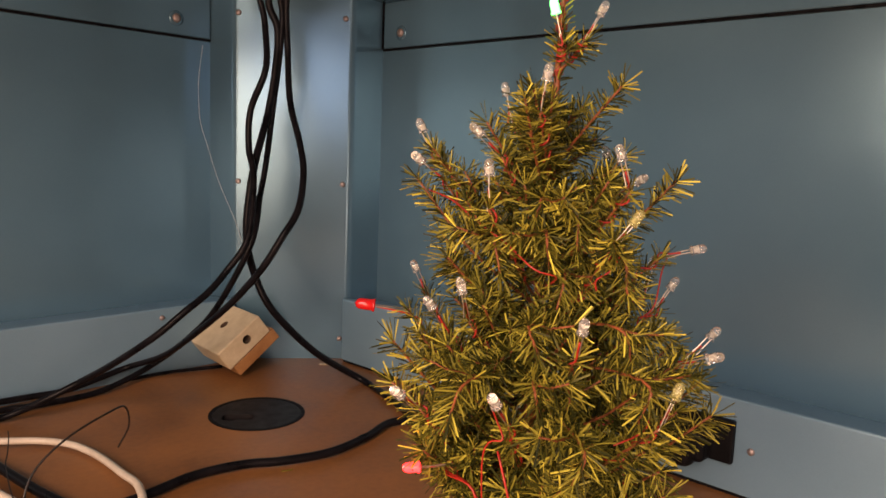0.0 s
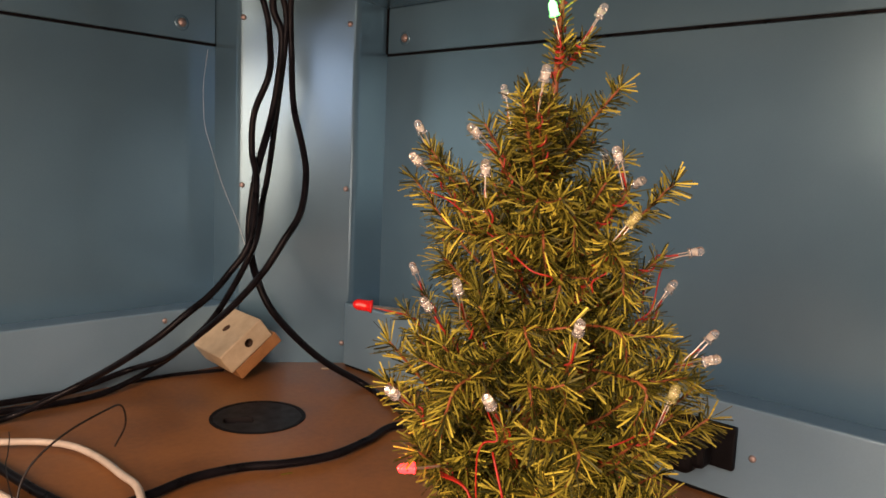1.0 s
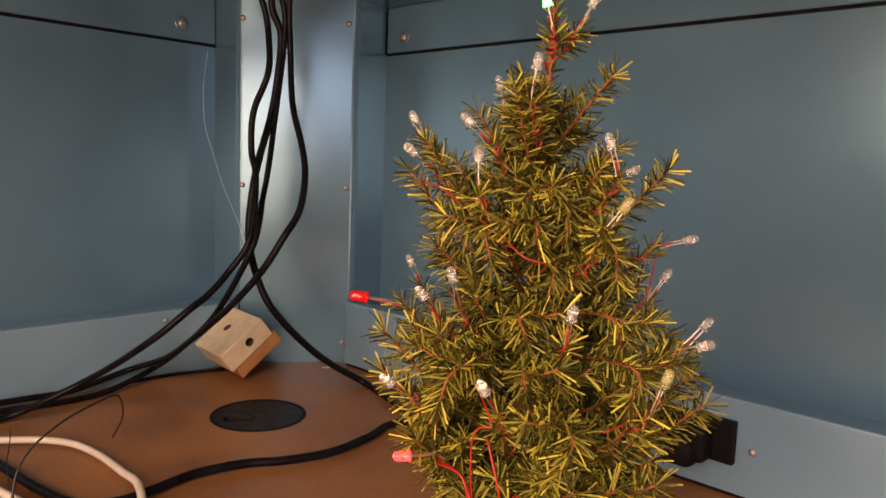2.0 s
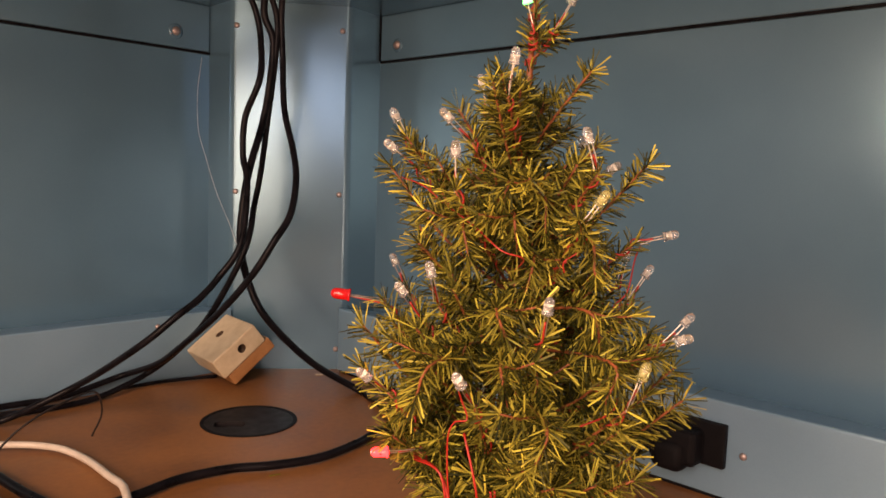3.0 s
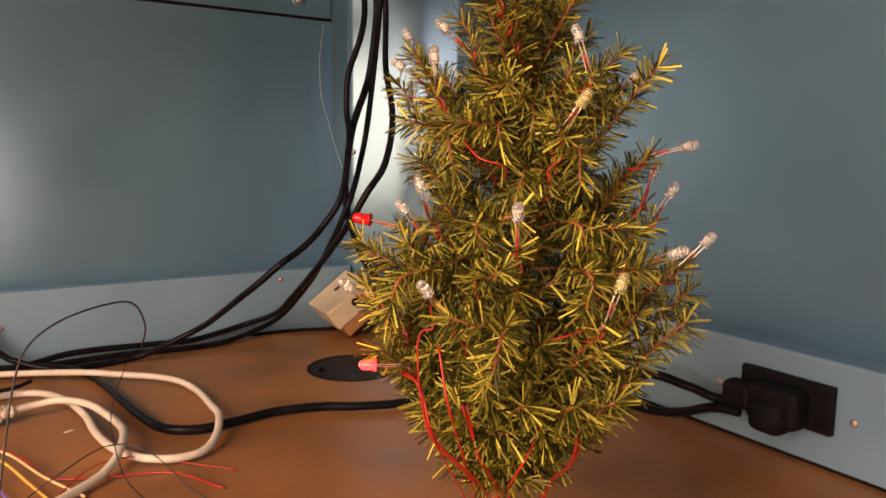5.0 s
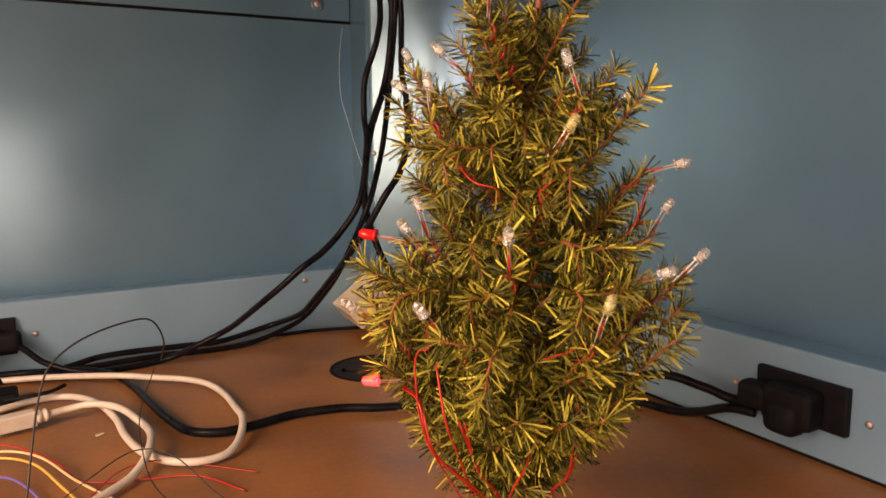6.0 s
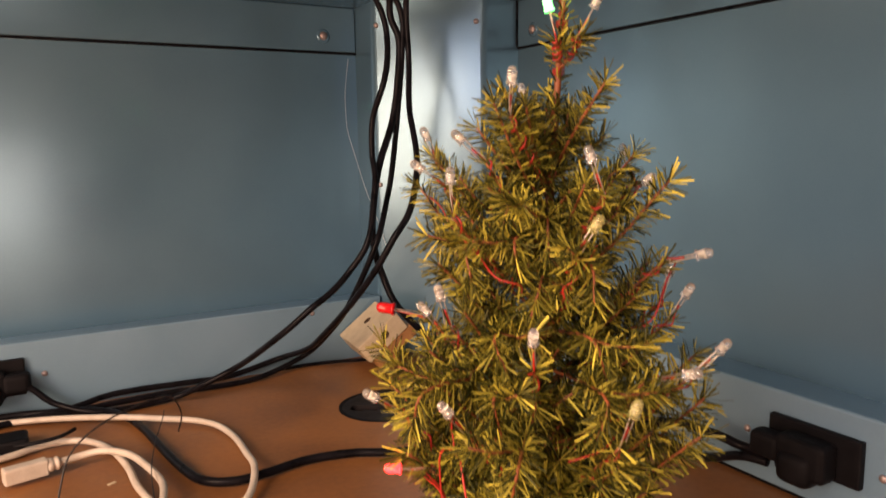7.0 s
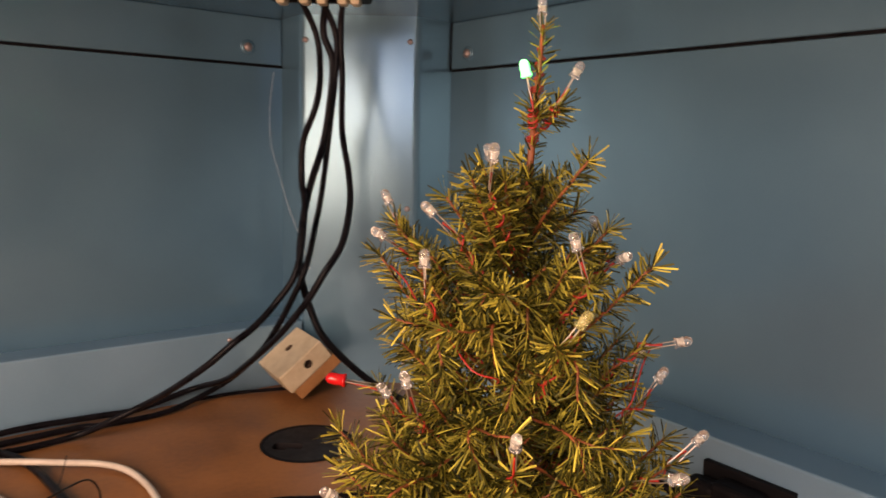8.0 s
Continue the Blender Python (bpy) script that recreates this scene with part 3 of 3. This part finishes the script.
def branch(tip, rise=0.7, twigs=1, length=0.0138, step=0.00042, start=0.25, via=None):
    """A wire stem from the trunk to its tip, with short side twigs, all set with needles."""
    tip = Vector(tip)
    far = (tip - axis(tip.z)).length
    root = axis(max(0.05, tip.z - rise * far - 0.004))
    mid = root.lerp(tip, 0.55) + Vector((0, 0, -0.10 * far)) + Vector([rng.uniform(-1, 1) * 0.003 for _ in range(3)])
    if via:
        root, mid = axis(via[2] - 0.012), Vector(via)
    stem = smooth_path([root, mid, tip], 6)
    bm = sweep(bmesh.new(), stem, 0.0010, 6, 0.7)
    sets = [(stem, start)]
    way = (tip - root).normalized()
    sidev = way.cross(Vector((0, 0, 1))).normalized()
    first = rng.choice((-1, 1))
    for k in range(twigs):
        p = stem[int((0.42 + 0.3 * (k + rng.random() * 0.5) / twigs) * (len(stem) - 1))]
        s = first * (-1) ** k
        d = (way * 0.75 + sidev * s * rng.uniform(0.5, 0.9) + Vector((0, 0, rng.uniform(-0.15, 0.5)))).normalized()
        ln = min(0.030, (tip - root).length * rng.uniform(0.30, 0.42))
        tw = [p, p + d * ln * 0.5 + Vector((0, 0, -0.001)), p + d * ln + Vector((0, 0, 0.002))]
        sweep(bm, tw, 0.0008, 5, 0.7)
        sets.append((tw, 0.1))
    b = part("branch", bm, BARK, tree, "", True)
    mesh_part("needles", needle_mesh(sets, length, step), NEEDLE, b)
    return stem


# branches that carry the lights
carriers = []
for p, d, state in LIGHTS_HIGH + LIGHTS_LOW:
    foot = Vector(p) - aim(d) * (0.034 if state == "red" else 0.021)
    carriers.append(branch(foot, twigs=1, length=0.0125) if foot.z < 0.405 else [axis(foot.z - 0.03), foot])
# branch tips that stand out one by one: the pointed top, the shoulders, the wide skirt, the underside
TIPS_TOP = [(-0.369, -0.799, 0.377), (-0.401, -0.774, 0.363), (-0.420, -0.771, 0.367), (-0.404, -0.777, 0.366), (-0.419, -0.704, 0.339), (-0.407, -0.735, 0.355), (-0.414, -0.772, 0.372), (-0.391, -0.751, 0.344), (-0.329, -0.781, 0.339), (-0.348, -0.825, 0.326), (-0.388, -0.806, 0.325), (-0.413, -0.769, 0.321), (-0.426, -0.699, 0.321)]
TIPS_SHOULDER = [(-0.404, -0.796, 0.308), (-0.419, -0.785, 0.315), (-0.418, -0.788, 0.298), (-0.431, -0.766, 0.295), (-0.413, -0.709, 0.288), (-0.396, -0.818, 0.288), (-0.403, -0.791, 0.276), (-0.432, -0.731, 0.278), (-0.316, -0.782, 0.275), (-0.352, -0.807, 0.262), (-0.432, -0.759, 0.255), (-0.433, -0.791, 0.249), (-0.397, -0.822, 0.249), (-0.360, -0.825, 0.242)]
TIPS_SKIRT = [(-0.463, -0.721, 0.232), (-0.448, -0.748, 0.233), (-0.385, -0.847, 0.231), (-0.408, -0.844, 0.228), (-0.433, -0.773, 0.227), (-0.454, -0.758, 0.223), (-0.462, -0.777, 0.223), (-0.440, -0.801, 0.222), (-0.422, -0.810, 0.217), (-0.338, -0.844, 0.213), (-0.383, -0.852, 0.208), (-0.453, -0.839, 0.205), (-0.360, -0.861, 0.203), (-0.450, -0.742, 0.195), (-0.455, -0.713, 0.205), (-0.308, -0.812, 0.224)]
TIPS_UNDER = [(-0.402, -0.849, 0.193), (-0.417, -0.824, 0.191), (-0.459, -0.833, 0.183), (-0.464, -0.748, 0.177), (-0.457, -0.755, 0.170), (-0.413, -0.844, 0.166), (-0.426, -0.830, 0.162), (-0.402, -0.858, 0.170), (-0.450, -0.803, 0.158), (-0.447, -0.815, 0.175), (-0.376, -0.842, 0.170), (-0.452, -0.778, 0.150)]
for tip in TIPS_TOP:
    branch(tip, rise=0.9, twigs=0, length=0.0122, step=0.00034)
for tip in TIPS_SHOULDER + TIPS_SKIRT:
    out = Vector(tip) - axis(tip[2])
    out = Vector((out.x, out.y, 0)).normalized()
    if out.dot(TOWARD) > 0.82:
        # twigs on the near side hang forward over the ones below
        sway = Vector((rng.uniform(-1, 1), rng.uniform(-1, 1), 0)) * 0.007
        branch(Vector(tip) + out * 0.006 + sway + Vector((0, 0, -0.020)), twigs=1, length=0.0128, start=0.45, step=0.00034, via=tip)
    else:
        branch(tip, rise=0.68, twigs=1, length=0.0138, start=0.42, step=0.00034)
for tip in TIPS_UNDER:
    branch(tip, rise=0.45, twigs=2, length=0.0145, start=0.4, step=0.00034)
# the rest of the crown, tier by tier: full length at the back and sides, short in front
turn = 0.3
for tier in range(19):
    z = 0.105 + 0.0142 * tier
    n = 6 if z < 0.26 else 5
    for k in range(n):
        a = turn + 2 * math.pi * (k + rng.uniform(-0.25, 0.25)) / n
        zz = z + rng.uniform(-0.006, 0.006)
        out = Vector((math.cos(a), math.sin(a), 0))
        front = out.dot(TOWARD) > 0.1
        branch(axis(zz) + out * reach(zz) * (rng.uniform(0.32, 0.56) if front else rng.uniform(0.66, 0.9)), rise=0.7 if z > 0.15 else 0.3, twigs=1, length=0.0125, start=0.22)
    turn += 0.7
# needles hang down round the crown's pointed underside
for k in range(16):
    a = math.radians(222 + (k % 8 - 3.5) * 26 + rng.uniform(-6, 6))
    zz = (0.132 if k < 8 else 0.106) + rng.uniform(-0.006, 0.008)
    branch(axis(zz) + Vector((math.cos(a), math.sin(a), 0)) * reach(zz) * rng.uniform(0.8, 1.0), rise=-0.1, twigs=1, length=0.0145)
# the leader at the top
lead = sweep(bmesh.new(), [axis(0.36), axis(0.40), axis(0.43), TOP + Vector((0, 0, 0.002))], 0.0018, 6, 0.6)
ltop = part("branch", lead, BARK, tree, "", True)
mesh_part("needles", needle_mesh([([axis(0.345), axis(0.37), axis(0.40), axis(0.43), TOP], 0.0)], 0.0105, 0.0007), NEEDLE, ltop)
for k, (zz, r) in enumerate(((0.352, 0.022), (0.36, 0.020), (0.367, 0.017), (0.374, 0.013))):
    c, a = axis(zz), 0.4 + 2.4 * k
    branch((c.x + r * math.cos(a), c.y + r * math.sin(a), zz), rise=0.9, twigs=0, length=0.0115)

# The lights in the tree: clear 5 mm lamps on their wire legs
RES = {"": CLEAR, "red": REDRESIN, "yellow": YELLOWRESIN, "redlit": REDGLOW, "greenlit": GREENGLOW}
SAY = {"": "clear unlit bead-sized electric light on two wire legs in the tree", "red": "unlit red resin light on two bare wire legs in the tree", "yellow": "yellowish clear electric light on two wire legs in the tree", "redlit": "electric light glowing red on two wire legs low in the tree", "greenlit": "electric light glowing green on two wire legs near the treetop"}
for p, d, state in LIGHTS_HIGH + LIGHTS_LOW:
    way = aim(d)
    m = facing(Vector(p) - way * (0.0128 if state == "red" else 0.0043), way) @ pose(0, 0, 0, 0, 0, rng.uniform(0, 180)) @ Matrix.Scale(1.45 if state == "red" else 1.06, 4)
    led = tagged(new("tree_light"), SAY[state], "light", "lights in the tree")
    lens = part("lens", lathe([(0.0029, 0.0), (0.0029, 0.001), (0.0025, 0.0011), (0.0025, 0.0058), (0.0023, 0.0070), (0.0017, 0.0080), (0.0009, 0.0085), (0, 0.0087)], 16, m), RES[state], led, "", True)
    if state in ("", "yellow"):
        part("reflector_cup", lathe([(0.0011, 0.0010), (0.0012, 0.0028), (0.0018, 0.0044), (0.0014, 0.0044), (0, 0.0034)], 10, m @ Matrix.Translation((0.0003, 0, 0))), CUP, lens)
    for s in (-1, 1):
        leg = [Vector((s * 0.00127, 0, 0.0005)), Vector((s * 0.00127, 0, -0.006)), Vector((s * 0.0013 + rng.uniform(-0.001, 0.001), rng.uniform(-0.001, 0.001), -0.015 - 0.002 * s))]
        part("leg", sweep(bmesh.new(), [m @ v for v in leg], 0.00032, 6), LEAD, led)

# Red wires wound through the tree and down to the desk
WIRES_CROWN = [
    [(-0.436, -0.716, 0.317), (-0.444, -0.741, 0.313), (-0.450, -0.767, 0.304), (-0.450, -0.789, 0.293), (-0.447, -0.806, 0.282), (-0.440, -0.812, 0.278), (-0.425, -0.80, 0.27)],
    [(-0.43, -0.785, 0.09), (-0.469, -0.795, 0.15), (-0.476, -0.797, 0.187), (-0.477, -0.803, 0.199), (-0.472, -0.809, 0.203), (-0.468, -0.803, 0.21), (-0.464, -0.796, 0.211)],
    [(-0.397, -0.825, 0.296), (-0.404, -0.828, 0.29), (-0.410, -0.826, 0.282), (-0.414, -0.822, 0.276), (-0.415, -0.82, 0.27)],
    [(-0.341, -0.823, 0.281), (-0.346, -0.824, 0.273), (-0.358, -0.828, 0.255), (-0.36, -0.82, 0.247)],
    [(-0.409, -0.853, 0.211), (-0.414, -0.856, 0.206), (-0.422, -0.852, 0.203), (-0.434, -0.845, 0.2)],
]
WIRES_DOWN = [
    [(-0.464, -0.765, 0.168), (-0.468, -0.785, 0.166), (-0.461, -0.793, 0.14), (-0.434, -0.79, 0.11), (-0.422, -0.782, 0.09), (-0.415, -0.79, 0.05), (-0.43, -0.80, 0.004), (-0.47, -0.81, 0.002)],
    [(-0.464, -0.80, 0.19), (-0.464, -0.807, 0.163), (-0.451, -0.80, 0.137), (-0.427, -0.781, 0.096), (-0.418, -0.788, 0.05), (-0.44, -0.8, 0.003)],
    [(-0.459, -0.813, 0.164), (-0.442, -0.806, 0.131), (-0.416, -0.785, 0.096), (-0.41, -0.79, 0.05), (-0.42, -0.81, 0.003)],
    [(-0.425, -0.839, 0.168), (-0.424, -0.826, 0.14), (-0.425, -0.812, 0.116), (-0.409, -0.789, 0.095), (-0.405, -0.79, 0.05), (-0.41, -0.815, 0.003)],
    [(-0.40, -0.833, 0.182), (-0.407, -0.839, 0.155), (-0.402, -0.830, 0.127), (-0.391, -0.799, 0.098), (-0.395, -0.79, 0.05), (-0.4, -0.81, 0.003)],
]
for i, w in enumerate(WIRES_CROWN + WIRES_DOWN):
    for off in ((0.0, 0.0012) if i in (5, 7, 9) else (0.0,)):
        tagged(tube("red_wire", [Vector(q) + Vector((rng.uniform(-0.002, 0.002), rng.uniform(-0.002, 0.002), 0)) - TOWARD * (0.019 if i == 0 else 0.014 if i == 3 else 0.009) + Vector((off, -off * 0.6, rng.uniform(-0.0008, 0.0008))) for q in w], 0.00045 if i < 5 else 0.00065, REDWIRE, None, "", 6, 5), "thin red insulated wire running through the tree", "wire", "red tree wires")
# wire wrapped round the branch below each light
for (p, d, state), stem in zip(LIGHTS_HIGH + LIGHTS_LOW, carriers):
    way = (stem[0] - stem[-1]).normalized()
    u = way.orthogonal().normalized()
    v = way.cross(u)
    turns = 22 if len(stem) > 2 else 14
    coil = [Vector(p) - aim(d) * 0.010, Vector(p) - aim(d) * 0.016 + u * 0.001]
    for k in range(turns):
        f = (1 - 0.72 * k / turns) * (len(stem) - 1)
        i = min(len(stem) - 2, int(f))
        r = rng.uniform(0.0016, 0.0032)
        coil.append(stem[i].lerp(stem[i + 1], f - i) + (u * math.cos(k * 1.1) + v * math.sin(k * 1.1)) * r)
    tagged(tube("red_wire", coil, 0.00058, REDWIRE, None, "", 6, 3), "thin red wire wrapped round a branch below a light", "wire", "red tree wires")
for r0 in (0.400, 0.385, 0.412):
    coil = [axis(r0 + 0.0012 * k / 6) + Vector((math.cos(k), math.sin(k), 0)) * 0.0034 for k in range(20)]
    tagged(tube("red_wire", coil, 0.00042, REDWIRE, None, "", 6, 3), "thin red wire wound tightly round the treetop", "wire", "red tree wires")

# Loose thin wires by the board's edge
cable("black_wire", [(-0.553, -0.575, 0.150), (-0.553, -0.590, 0.168), (-0.562, -0.606, 0.186), (-0.578, -0.622, 0.191), (-0.604, -0.634, 0.187), (-0.622, -0.640, 0.176), (-0.630, -0.648, 0.160), (-0.637, -0.665, 0.130), (-0.65, -0.69, 0.06), (-0.66, -0.70, 0.004), (-0.72, -0.72, 0.002)], 0.00058, THINBLACK, "thin stiff black wire arching up from the desk", "wire")
cable("black_wire", [(-0.503, -0.195, 0.034), (-0.507, -0.21, 0.032), (-0.516, -0.235, 0.026), (-0.524, -0.257, 0.022), (-0.541, -0.337, 0.021), (-0.551, -0.436, 0.021), (-0.548, -0.48, 0.012), (-0.53, -0.53, 0.002)], 0.00058, THINBLACK, "thin black wire lying over the white cable", "wire")
cable("black_wire", [(-0.62, -0.44, 0.003), (-0.6, -0.45, 0.02), (-0.56, -0.44, 0.034), (-0.53, -0.46, 0.03), (-0.50, -0.51, 0.004), (-0.47, -0.56, 0.002)], 0.00058, THINBLACK, "thin black wire looping over the desk", "wire")
cable("yellow_wire", [(-0.78, -0.30, 0.003), (-0.70, -0.325, 0.01), (-0.662, -0.342, 0.014), (-0.635, -0.37, 0.012), (-0.616, -0.42, 0.006), (-0.6, -0.47, 0.003)], 0.0012, YELLOWWIRE, "yellow insulated wire lying on the desk", "wire")
cable("orange_wire", [(-0.78, -0.295, 0.003), (-0.70, -0.32, 0.012), (-0.66, -0.334, 0.017), (-0.63, -0.36, 0.014), (-0.606, -0.41, 0.007), (-0.58, -0.46, 0.003)], 0.0012, ORANGEWIRE, "pale orange insulated wire lying on the desk", "wire")
cable("violet_wire", [(-0.76, -0.38, 0.003), (-0.68, -0.375, 0.008), (-0.655, -0.385, 0.01), (-0.635, -0.43, 0.006), (-0.63, -0.48, 0.003)], 0.0012, VIOLETWIRE, "violet insulated wire lying on the desk", "wire")
cable("red_wire", [(-0.78, -0.285, 0.003), (-0.70, -0.315, 0.012), (-0.66, -0.325, 0.02), (-0.62, -0.37, 0.012), (-0.6, -0.41, 0.004), (-0.56, -0.43, 0.003), (-0.51, -0.45, 0.003), (-0.48, -0.5, 0.002)], 0.0009, REDWIRE, "thin red wire lying on the desk", "wire")
cable("red_wire", [(-0.6, -0.45, 0.003), (-0.57, -0.42, 0.01), (-0.535, -0.41, 0.008), (-0.50, -0.43, 0.003), (-0.46, -0.47, 0.002)], 0.0006, REDWIRE, "thin red wire lying on the desk", "wire")
clip = tagged(new("cable_tie"), "black cable tie gripping a loose lead on the desk", "cable tie")
part("strap", sweep(bmesh.new(), smooth_path([(-0.66, -0.165, 0.014), (-0.635, -0.172, 0.016), (-0.612, -0.168, 0.017), (-0.597, -0.155, 0.018)]), 0.0022, 8, 1.1), BLACKHARD, clip, "", True)
part("head", boxed((-0.70, -0.16, 0.0), (-0.645, -0.12, 0.018), 0.004), BLACKHARD, clip)

# Crumbs on the desk
scrap = boxed((-0.0045, -0.0022, 0), (0.0045, 0.0022, 0.0009), 0.0003, 1, pose(-0.574, -0.293, 0.0, 0, 0, 30))
tagged(part("paper_scrap", scrap, CREAM), "small cream scrap lying on the desk", "scrap")
tagged(part("needle_crumb", boxed((-0.006, -0.0008, 0), (0.006, 0.0008, 0.0008), 0.0003, 1, pose(-0.304, -0.401, 0.0, 0, 0, -20)), NEEDLE), "fallen green needle on the desk", "needle")
tagged(part("paper_scrap", boxed((-0.006, -0.0025, 0), (0.006, 0.0025, 0.0012), 0.0004, 1, pose(-0.040, -0.123, 0.0, 0, 0, -40)), CREAM), "small pale scrap at the foot of the post", "scrap")

# An assumed ceiling light for the room, added out of view
lamp = tagged(new("ceiling_light"), "assumed ceiling light panel in a white frame, out of view", "light")
part("diffuser", boxed((-3.0, -2.15, 1.90), (-2.0, -1.15, 1.92), 0.003), PANEL, lamp)
part("frame", boxed((-3.05, -2.2, 1.92), (-1.95, -1.1, 1.95), 0.004), PAINT, lamp)
